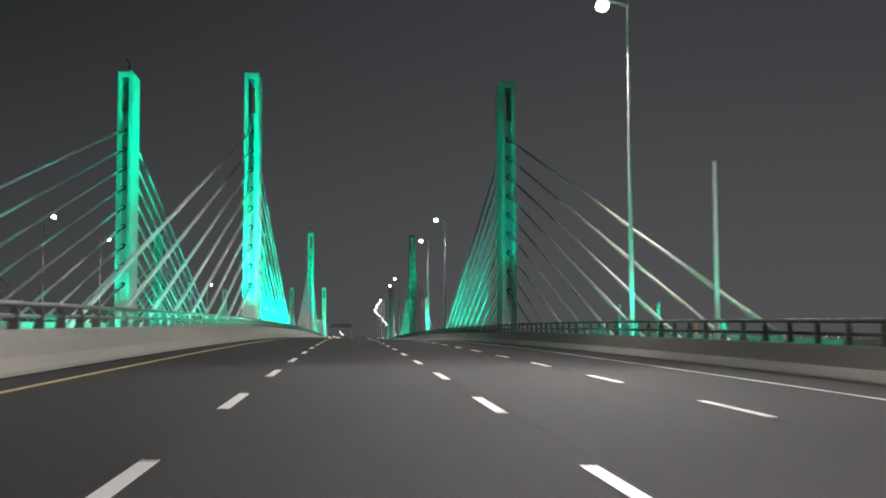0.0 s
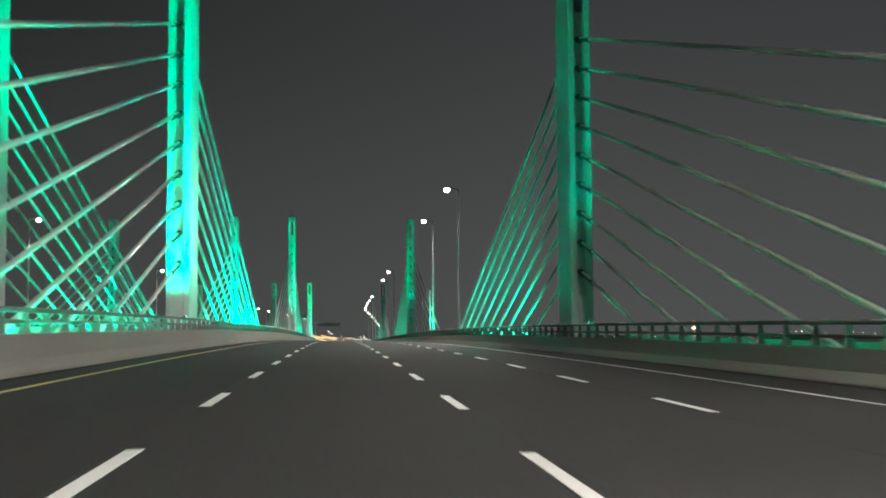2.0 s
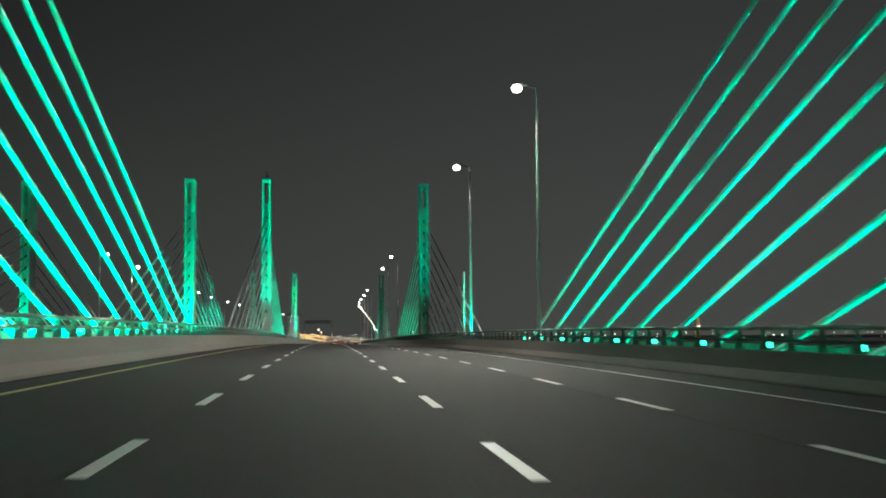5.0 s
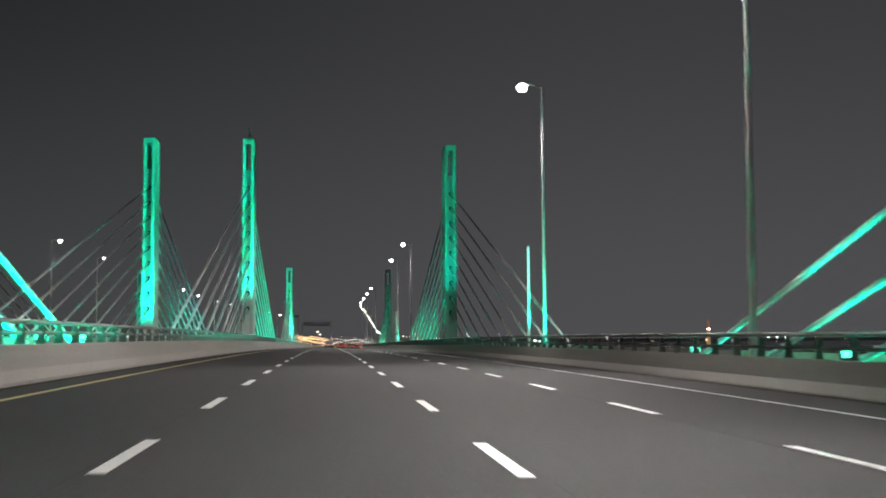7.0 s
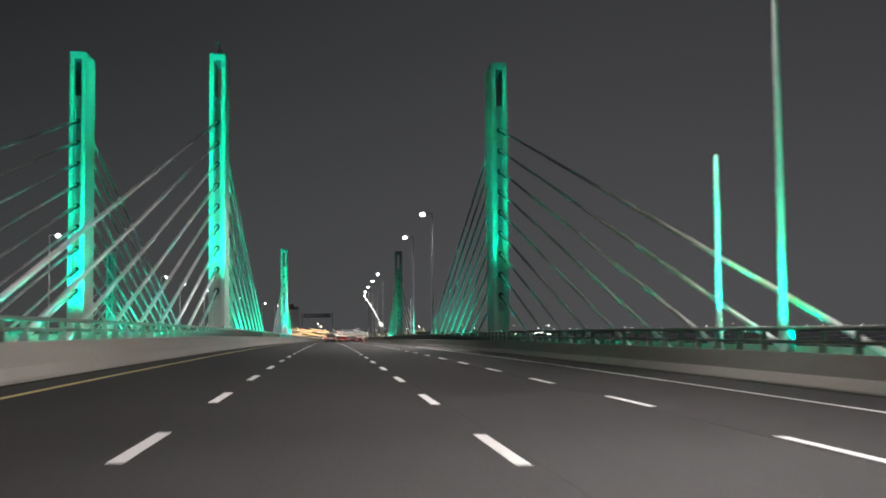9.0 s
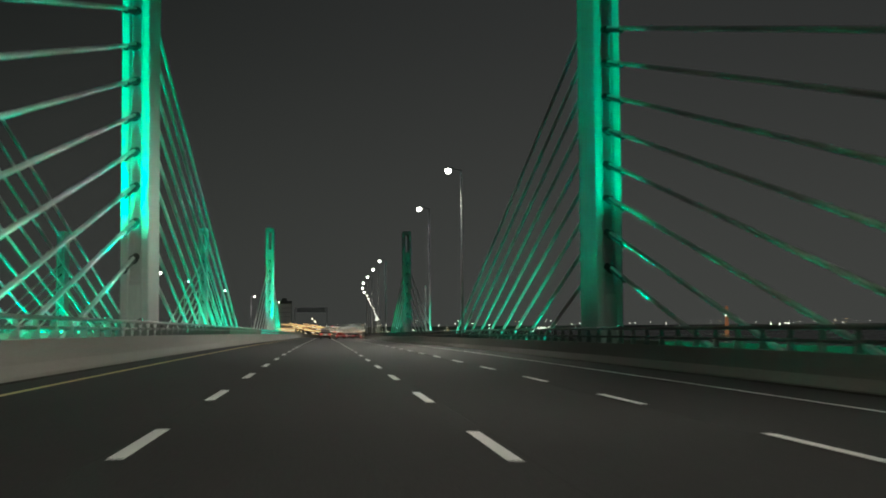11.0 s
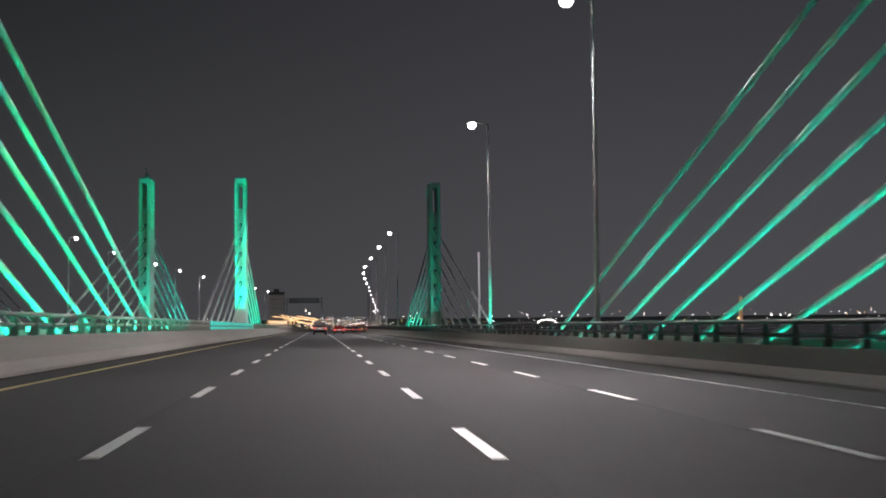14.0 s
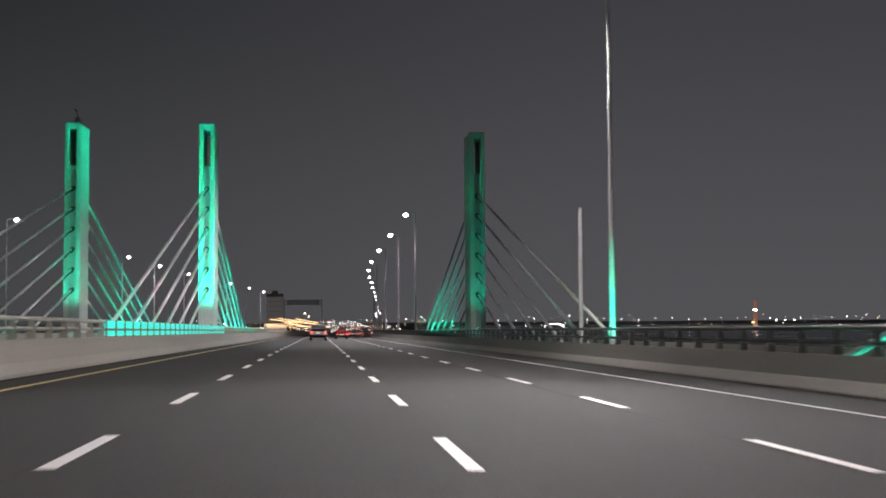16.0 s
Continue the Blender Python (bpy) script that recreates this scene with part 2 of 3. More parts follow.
# ---- railings on the parapets ----
def railing(place, x, foot, top, y0, y1, steel, label):
    thing = tagged(empty("railing"), label, "railing", "bridge railings")
    for nm, up, r in (("top_rail", top, 0.062), ("middle_rail", foot + 0.27, 0.05)):
        prof = [(x + r * math.cos(a * math.pi / 4), up + r * math.sin(a * math.pi / 4)) for a in range(8)]
        sweep(nm, prof, y0, y1, steel, step=6.0, place=place, parent=thing, smooth=True)
    bm = bmesh.new()
    vs = [bm.verts.new((x, y, z)) for y in (-0.014, 0.014) for x, z in ((-0.12, 0.0), (0.12, 0.0), (0.10, 0.34), (0.045, top - foot), (-0.045, top - foot), (-0.075, 0.34))]
    for f in ((5, 4, 3, 2, 1, 0), (6, 7, 8, 9, 10, 11)):
        bm.faces.new([vs[i] for i in f])
    for i in range(6):
        j = (i + 1) % 6
        bm.faces.new((vs[i], vs[j], vs[6 + j], vs[6 + i]))
    box(bm, -0.11, 0.11, -0.08, 0.08, -0.005, 0.022)
    first = part("post", bm, steel, thing)
    first.matrix_basis = Matrix.Translation(place(x, y0 + 1, foot + 0.01))
    for i in range(1, round((y1 - y0) / 2.0)):
        ob = new("post", first.data)
        ob.parent = thing
        ob.matrix_basis = Matrix.Translation(place(x, y0 + 1 + 2.0 * i, foot + 0.01))
    return thing


railing(at_road, -5.07, 0.86, 1.385, -40.0, 288.0, RAIL, "dark grey steel railing with two tubes on posts, on the parapet")
railing(at_road, -5.07, 0.86, 1.385, 288.0, 560.0, RAIL_PALE, "cream painted steel railing with two tubes on posts, on the parapet")
railing(at_road, 13.81, 0.82, 1.43, -40.0, 560.0, RAIL, "dark grey steel railing with two tubes on posts, on the parapet")
railing(at_other, -5.07, 0.86, 1.385, -40.0, 560.0, RAIL, "dark grey steel railing of the other carriageway, on its parapet")
railing(at_other, 13.81, 0.82, 1.43, -40.0, 560.0, RAIL, "dark grey steel railing of the other carriageway, on its parapet")


# ---- pylons ----
HALF_W, HALF_D = 0.60, 1.75
STEP = 1.55
FOOT = 4.15                     # lowest anchor over the road


def pylon(name, m, top, anchors, label):
    """Painted pylon of H section with an opening near its top and sockets for the stays in its channels."""
    thing = tagged(empty(name, m), label, "pylon", "bridge pylons")
    low = -11.5
    for s in (-1, 1):
        bm = bmesh.new()
        a, b = sorted((s * 0.25, s * HALF_W))
        box(bm, a, b, -HALF_D, HALF_D, low, top, 0.05)
        part("flange", bm, PYLON, thing)
    bm = bmesh.new()
    box(bm, -0.26, 0.26, -HALF_D + 0.42, HALF_D - 0.42, 3.4, top - 3.25)
    part("web", bm, PYLON, thing)
    bm = bmesh.new()
    box(bm, -0.26, 0.26, -HALF_D + 0.02, HALF_D - 0.02, low, 3.0)
    # sloped sill of the channel
    vs = [bm.verts.new(p) for p in ((-0.26, -HALF_D + 0.02, 3.0), (0.26, -HALF_D + 0.02, 3.0), (0.26, -HALF_D + 0.45, 3.7), (-0.26, -HALF_D + 0.45, 3.7), (-0.26, HALF_D - 0.02, 3.0), (0.26, HALF_D - 0.02, 3.0), (0.26, HALF_D - 0.45, 3.7), (-0.26, HALF_D - 0.45, 3.7))]
    for f in ((0, 1, 2, 3), (5, 4, 7, 6), (3, 2, 6, 7)):
        bm.faces.new([vs[i] for i in f])
    part("plinth", bm, PYLON, thing)
    bm = bmesh.new()
    box(bm, -0.26, 0.26, -HALF_D + 0.02, HALF_D - 0.02, top - 0.55, top - 0.02, 0.02)
    part("cap", bm, PYLON, thing)
    for k in range(anchors):
        for s in (-1, 1):
            z = FOOT + STEP * k
            rise = stay_slope(k)
            d = Vector((0, s, -rise)).normalized()
            a = Vector((0, s * (HALF_D - 0.45), z + rise * 0.5))
            bm = bmesh.new()
            tube(bm, a, a + d * 0.75, 0.17, 0.17)
            tube(bm, a + d * 0.70, a + d * 0.80, 0.20, 0.20)
            reach = 3.1 if s < 0 else 1.5
            tube(bm, a + d * 0.80, a + d * reach, 0.125, 0.115)
            tube(bm, a + d * (reach - 0.05), a + d * (reach + 0.15), 0.14, 0.14)
            part("anchor_socket", bm, DARK, thing, "dark steel cable socket")
    return thing


def stay_run(k, row=0, side=-1):
    return 19.2 + 6.08 * k - (0.7 if row == 1 and side > 0 else 0.0)


def stay_slope(k):
    return (FOOT + STEP * k - 0.1) / (stay_run(k) - HALF_D)


def stay(base_z, x, y, k, side, foot_y, z_foot):
    """One stay from the pylon's face down to the deck's edge."""
    thing = tagged(empty("stay_cable", Matrix.Translation((x, foot_y, z_foot))), "pale sheathed stay cable from the deck up to the pylon", "cable", "stay cables")
    foot = Vector((0, 0, 0.05))
    head = Vector((x, y + side * (HALF_D - 0.3), base_z + FOOT + STEP * k + 0.16)) - thing.matrix_basis.translation
    d = (head - foot).normalized()
    bm = bmesh.new()
    tube(bm, foot + d * 1.6, head, 0.088, 0.088, 14)
    part("sheath", bm, SHEATH, thing)
    bm = bmesh.new()
    tube(bm, foot - d * 0.4, foot + d * 1.75, 0.125, 0.125, 14)
    tube(bm, foot + d * 1.72, foot + d * 1.9, 0.14, 0.10, 14)
    part("guide_pipe", bm, SHEATH, thing, "pale painted guide pipe")
    bm = bmesh.new()
    tube(bm, foot + d * 4.2, foot + d * 4.32, 0.105, 0.105, 14)
    part("clamp", bm, STEEL, thing)
    return thing


ROWS = ((99.8, 21.4, 9), (252.0, 21.75, 9), (384.8, 17.0, 6))
COLS = ((-6.27, at_road), (14.58, at_road), (-6.27, at_other), (14.58, at_other))
for row, (yc, top, count) in enumerate(ROWS):
    for x, place in COLS:
        x += 0.08 if row and x > 0 else 0.0
        p = place(x, yc)
        pylon("pylon", Matrix.Translation(p), top, count, "slender white pylon lit green, with an opening near its top")
        for k in range(count):
            for side in (-1, 1):
                foot = place(x, yc + side * stay_run(k, row, side), 0.0)
                stay(p.z, p.x, yc, k, side, foot.y, foot.z)

# ---- street lamps ----
POLE_TOP = 15.8


def street_lamp(m, label):
    """Tall tapered pole with one arm towards -x and a flat head."""
    thing = tagged(empty("street_lamp", m), label, "street lamp", "street lamps")
    bm = bmesh.new()
    box(bm, -0.22, 0.22, -0.22, 0.22, 0, 0.03)
    tube(bm, (0, 0, 0.02), (0, 0, 5.2), 0.125, 0.108)
    tube(bm, (0, 0, 5.2), (0, 0, 5.32), 0.122, 0.122)
    tube(bm, (0, 0, 5.32), (0, 0, POLE_TOP), 0.105, 0.06)
    part("pole", bm, POLE, thing)
    bm = bmesh.new()
    prev = Vector((0, 0, POLE_TOP - 0.1))
    for i in range(1, 6):
        u = i / 5
        nxt = Vector((-0.85 * u, 0, POLE_TOP - 0.1 + 0.18 * math.sin(u * math.pi / 2)))
        tube(bm, prev, nxt, 0.045, 0.045, 8)
        prev = nxt
    part("arm", bm, POLE, thing)
    bm = bmesh.new()
    box(bm, -1.46, -0.80, -0.16, 0.16, POLE_TOP + 0.08, POLE_TOP + 0.19, 0.04)
    head = part("lamp_head", bm, HOUSING, thing)
    # the lit lens is swollen to a globe, so its shape includes the glare
    bm = bmesh.new()
    bmesh.ops.create_uvsphere(bm, u_segments=16, v_segments=9, radius=1.0, matrix=Matrix.Translation((-1.17, 0, POLE_TOP - 0.12)) @ Matrix.Diagonal((0.31, 0.25, 0.25, 1)))
    for f in bm.faces:
        f.smooth = True
    part("lamp_glass", bm, LAMP_GLOW, head, "glowing white lamp globe, enlarged for its glare")
    return thing


def lamp_light(p, energy, colour, size, blend, target, radius=0.25):
    li = bpy.data.lights.new("lamp", "SPOT")
    li.energy, li.color, li.spot_size, li.spot_blend, li.shadow_soft_size = energy, colour, radians(size), blend, radius
    ob = new("lamp", li)
    ob.matrix_basis = look(p, target)
    return ob


STREET = (1.0, 0.925, 0.895)
LAMP_Y = [-56.0, 19.2, 53.1, 158.4, 192.3, 303.8, 337.1, 438.0, 470.0] + [505 + 36.0 * i for i in range(16)]
OTHER_LAMP_Y = [-56.0, 19.2, 53.1, 156.0, 191.0, 299.0, 333.0, 446.0, 482.0, 524.0, 556.0, 593.0, 652.0, 685.0, 716.0]
for i, y in enumerate(LAMP_Y):
    p = at_road(14.1, y, -0.06)
    street_lamp(Matrix.Translation(p), "tall grey street lamp with one lit white head")
    if y < 520:
        q = p + Vector((-1.2, 0, POLE_TOP - 0.9))
        lamp_light(q, STREET_POWER, STREET, 160, 1.0, p + Vector((-9.5, 0, 0)))
        for s in (-1, 1):
            lamp_light(q, WING_POWER, STREET, 44, 1.0, p + Vector((-12.0, s * 38.0, 0)))
            lamp_light(q, WING_POWER * 0.35, STREET, 60, 1.0, p + Vector((-11.0, s * 22.0, 0)))
for i in range(11):
    # the row goes on along the road on the far shore
    y = 1095 + 48.0 * i + 6.0 * i * i
    street_lamp(Matrix.Translation((41.0 + 0.047 * (y - 1095), y, -9.96)), "tall grey street lamp far off with one lit white head")
for i, y in enumerate(OTHER_LAMP_Y):
    p = at_other(14.1 - 0.04 * max(0.0, y - 610.0), y, -0.06)      # the carriageway narrows past the bridge
    street_lamp(Matrix.Translation(p) @ pose(0, 0, 0, 0, 0, 180), "tall grey street lamp with one lit white head")
    if 0 < y < 720:
        lamp_light(p + Vector((1.2, 0, POLE_TOP - 0.9)), STREET_POWER * 1.3, STREET, 104, 0.6, p + Vector((4.2, 0, 0)))


# slim bare posts beside some of the lamps
def slim_post(m):
    thing = tagged(empty("slim_post", m), "slim bare steel post without a lamp, behind the parapet", "post", "slim posts")
    bm = bmesh.new()
    tube(bm, (0, 0, 0), (0, 0, 6.95), 0.1, 0.085)
    part("shaft", bm, POLE, thing)
    bm = bmesh.new()
    box(bm, -0.17, 0.17, -0.17, 0.17, 0, 0.03)
    part("base_plate", bm, STEEL, thing)
    bm = bmesh.new()
    tube(bm, (0, 0, 6.95), (0, 0, 7.02), 0.1, 0.07)
    part("cap", bm, STEEL, thing)
    return thing


for y in (40.6, 197.7, 343.0):
    slim_post(Matrix.Translation(at_road(14.1, y, -0.06)))

# ---- green floodlights at the feet of the stays ----
def floodlight(m):
    thing = tagged(empty("floodlight", m), "small black floodlight with a green lens, on the deck's edge", "floodlight", "green floodlights")
    bm = bmesh.new()
    box(bm, -0.17, 0.17, -0.09, 0.09, -0.13, 0.13, 0.03)
    body = part("housing", bm, HOUSING, thing)
    bm = bmesh.new()
    box(bm, -0.14, 0.14, 0.085, 0.105, -0.10, 0.10, 0.008)
    part("lens", bm, GREEN_GLOW, body, "glowing green lens")
    bm = bmesh.new()
    for s in (-1, 1):
        box(bm, s * 0.19 - 0.012, s * 0.19 + 0.012, -0.03, 0.03, -0.43, 0.03)
    box(bm, -0.2, 0.2, -0.04, 0.04, -0.46, -0.43)
    part("bracket", bm, STEEL, thing)
    return thing


MODEL = floodlight(Matrix.Translation((0, 0, -9.7)))


def flood(p, target, energy, size, lit=True, blend=0.7, stand=0.0):
    """Fixture at p that faces the target, with its lamp just before the lens, on a stand of the given height."""
    d = (Vector(target) - Vector(p)).normalized()
    q = d.to_track_quat("Y", "Z").to_matrix().to_4x4()
    thing = copy_thing(MODEL, Matrix.Translation(p) @ q)
    if stand:
        back = q.to_3x3().transposed()
        bm = bmesh.new()
        tube(bm, back @ Vector((0, 0, -0.40)), back @ Vector((0, 0, -stand)), 0.045, 0.05, 8)
        part("stand", bm, STEEL, thing)
    if lit:
        lamp_light(Vector(p) + d * 0.2, energy, GREEN, size, blend, target, 0.12)


def strip(place, x, y0, y1, energy, spread=180):
    """One long narrow lamp that faces up along the deck's edge: the light of a row of floods, or added fill without
    fixtures.
    """
    a, b = place(x, y0, 0.2), place(x, y1, 0.2)
    li = bpy.data.lights.new("flood_row", "AREA")
    li.shape, li.size, li.size_y, li.energy, li.color = "RECTANGLE", 0.16, (b - a).length, energy * (b - a).length / 50, GREEN
    li.spread = radians(spread)
    ob = new("flood_row", li)
    ob.matrix_basis = Matrix.Translation((a + b) / 2) @ pose(0, 0, 0, 180 + math.degrees(math.atan2(b.z - a.z, b.y - a.y)), 0, 0)
    return ob


for (yc, top, count), gains, cross in zip(ROWS, GAINS, CROSS_GAINS):
    for col, ((x, place), (front, back, near)) in enumerate(zip(COLS, gains)):
        x += 0.08 if yc > 200 and x > 0 else 0.0
        base = place(x, yc)
        inner = 0.40 if x < 0 else -0.30
        for k in range(count):
            for side in (-1, 1):
                run = stay_run(k) - 3.0
                if side > 0:
                    up = 1.0 if x < 0 else 0.95 if yc < 200 else 0.55
                    p = place(x + inner, yc + run, up)
                    flood(p, p + Vector((0, -4, 1.6)), 0, 0, False, 0.7, up + 0.05)
                else:
                    p = place(x + inner, yc - run, 0.40)
                    flood(p, p + Vector((0, 4, 5)), 0, 0, False)
        far = stay_run(count - 1) - 2.0
        if col < 3:
            xs, wide = (x + 0.40, 110) if col == 1 else (x + inner, 150)
            # the rows of the right-hand deck edge break off round the lamp poles
            pole = {99.8: 158.4, 252.0: 303.8, 384.8: 438.0}[yc]
            for a, b in ((yc + 13, pole - 3.5), (pole + 1.5, max(pole + 4.5, yc + far))) if col == 1 else ((yc + 13, yc + far),):
                strip(place, xs, a, b, back * STRIP_POWER, wide)
            strip(place, xs, yc - far, yc - 13, near * STRIP_POWER, wide)
            if col < 2 and yc < 300:
                # added fill strip without fixtures, brightens the deck's edge behind the parapet
                for a, b in ((yc - far, yc - 6), (yc + 8, yc + (6 if col and yc > 200 else far))):
                    if b > a:
                        strip(place, -7.1 if col == 0 else 15.55, a, b, (0.06 if col and yc > 200 else 0.11) * STRIP_POWER, 175)
            if col == 1 and yc < 300:
                # added narrow fill strip without fixtures, set further out, for the heights of the stays
                strip(place, x + 0.75, yc + 13, pole - 3.5, (0.7 if yc < 200 else 0.06) * STRIP_POWER, 56)
        # a pair of floods close before the pylon
        for s in (-1, 1):
            p = place(x + 0.42 * s, yc - 9.5 - s * 0.8, 0.40)
            aim, cone = (15.5, 52) if col == 1 and yc < 300 else (13.5, 60) if col == 0 and 200 < yc < 300 else (10.5, 74)
            flood(p, (base.x, yc - HALF_D, base.z + aim), front * FRONT_POWER, cone, True, 0.6)
    # floods that shine across the carriageway on the sides of the pylons
    left, right, far = at_road(-6.27, yc), at_road(14.6, yc), at_other(-6.27, yc)
    for a, b, g in ((at_road(14.28, yc - 5, 1.45), left, cross[0]), (at_road(-5.52, yc - 5, 1.42), right, cross[1]), (at_road(-7.0, yc - 4, 1.45), far, cross[2])):
        flood(a, (b.x, yc, b.z + top * 0.46), g * CROSS_POWER, 48, True, 0.8, 1.52)
# floods at the feet of some posts
for y, up, cone, gain in ((40.6, 5.4, 64, 0.16), (51.0, 1.6, 60, 0.3), (58.5, 1.6, 60, 0.2), (53.1, 4.2, 56, 0.55), (192.3, 3.4, 54, 1.5), (197.7, 5.4, 64, 3.6), (337.1, 2.5, 50, 0.7)):
    x = 14.75 if cone == 60 else 14.1
    p = at_road(x + 0.02, y - 2.2, 0.40)
    flood(p, at_road(x, y, up), gain * POST_POWER, cone, True, 0.35)
for o in [MODEL] + list(MODEL.children_recursive):
    bpy.data.objects.remove(o)


# short posts between the stays
def short_post(m):
    thing = tagged(empty("short_post", m), "short bare steel post on the deck's edge", "post", "short posts")
    bm = bmesh.new()
    tube(bm, (0, 0, 0), (0, 0, 2.35), 0.07, 0.07)
    part("shaft", bm, POLE, thing)
    bm = bmesh.new()
    box(bm, -0.13, 0.13, -0.13, 0.13, 0, 0.025)
    part("base_plate", bm, STEEL, thing)
    return thing


for y in (51.0, 58.5):
    short_post(Matrix.Translation(at_road(14.75, y, -0.06)))

# ---- lit screens along the parapet before the third pylon ----
for y0 in range(331, 383, 4):
    thing = tagged(empty("light_panel", Matrix.Translation(at_road(-4.92, y0, 0))), "long green glowing light panel before the railing on the parapet", "light panel", "green light panels")
    rise = (road_z(y0 + 4) - road_z(y0))
    for nm, mat, x0, x1, z0, z1 in (("diffuser", PANEL_GLOW, -0.01, 0.01, 0.90, 1.07), ("diffuser", PANEL_GLOW, -0.01, 0.01, 1.16, 1.42), ("rail", RAIL, -0.015, 0.018, 1.07, 1.16), ("rail", STEEL, -0.015, 0.018, 0.865, 0.90)):
        bm = bmesh.new()
        vs = [bm.verts.new((x, y, z + rise * y / 4)) for x in (x0, x1) for y in (0.01, 3.99) for z in (z0, z1)]
        for f in ((0, 1, 3, 2), (4, 6, 7, 5), (0, 4, 5, 1), (2, 3, 7, 6), (0, 2, 6, 4), (1, 5, 7, 3)):
            bm.faces.new([vs[i] for i in f])
        part(nm, bm, mat, thing, "glowing green diffuser" if mat is PANEL_GLOW else "")
    for y in (0.1, 2.1):
        bm = bmesh.new()
        box(bm, 0.012, 0.05, y - 0.09, y + 0.09, 0.862 + rise * y / 4, 1.43 + rise * y / 4, 0.008)
        part("upright", bm, RAIL, thing)


# ---- instruments on three pylons ----
def beacon(m):
    thing = tagged(empty("weather_mast", m), "small weather instrument on a stub mast on a pylon", "instrument", "pylon instruments")
    bm = bmesh.new()
    box(bm, -0.3, 0.3, -0.3, 0.3, 0, 0.06)
    part("base_plate", bm, STEEL, thing)
    bm = bmesh.new()
    tube(bm, (0, 0, 0.05), (0, 0, 0.55), 0.22, 0.22, 14)
    tube(bm, (0, 0, 0.55), (0, 0, 0.72), 0.22, 0.08, 14)
    part("housing", bm, PYLON, thing)
    bm = bmesh.new()
    tube(bm, (0.02, 0, 0.7), (-0.08, 0, 1.15), 0.05, 0.04, 8)
    tube(bm, (-0.08, 0, 1.15), (-0.2, 0, 1.28), 0.09, 0.06, 8)
    part("rod", bm, STEEL, thing)
    bm = bmesh.new()
    tube(bm, (-0.35, 0, 0.3), (0.35, 0, 0.38), 0.025, 0.025, 6)
    part("cross_bar", bm, STEEL, thing)
    return thing


for x, place, yc, top in ((-6.27, at_other, 99.8, 21.4), (-6.27, at_road, 252.0, 21.75), (-6.27, at_other, 384.8, 17.0)):
    beacon(Matrix.Translation(place(x, yc, top)))

# ---- vehicles on the road ahead ----
CAR_WHITE = surface("car_paint_white", (0.55, 0.55, 0.56), (0.66, 0.66, 0.67), 0.25, 0.1, 0.5, 5, 0.0, 0.05)
CAR_DARK = surface("car_paint_dark", (0.02, 0.02, 0.022), (0.035, 0.035, 0.04), 0.25, 0.2, 0.5, 5, 0.0, 0.05)
CAR_SILVER = surface("car_paint_silver", (0.46, 0.45, 0.44), (0.56, 0.55, 0.54), 0.4, 0.1, 0.5, 5, 0.0, 0.05)
CAR_RED = surface("car_paint_red", (0.20, 0.015, 0.015), (0.28, 0.02, 0.02), 0.25, 0.1, 0.5, 5, 0.0, 0.05)
GLASS = surface("dark_car_glass", (0.008, 0.009, 0.010), (0.014, 0.015, 0.016), 0.12, 0.0, 0.5, 5, 0.0, 0.05)
TAIL = glowing("tail_lamp", (1.0, 0.10, 0.08), 3.0)
PLATE_LIGHT = glowing("plate_glow", (1.0, 0.95, 0.85), 1.2)


def shell(bm, stations):
    """Joins cross sections (y, half width below, half width above, z0, z1) into a closed body."""
    rings = []
    for y, wl, wu, z0, z1 in stations:
        rings.append([bm.verts.new(p) for p in ((-wl * 0.94, y, z0), (-wl, y, z0 + 0.12), (-wl, y, z0 + (z1 - z0) * 0.55), (-wu, y, z1 - 0.05), (-wu * 0.9, y, z1), (wu * 0.9, y, z1), (wu, y, z1 - 0.05), (wl, y, z0 + (z1 - z0) * 0.55), (wl, y, z0 + 0.12), (wl * 0.94, y, z0))])
    for a, b in zip(rings, rings[1:]):
        for i in range(10):
            j = (i + 1) % 10
            bm.faces.new((a[i], a[j], b[j], b[i])).smooth = True
    bm.faces.new(rings[0][::-1])
    bm.faces.new(rings[-1])
    bmesh.ops.recalc_face_normals(bm, faces=bm.faces)
    return bm


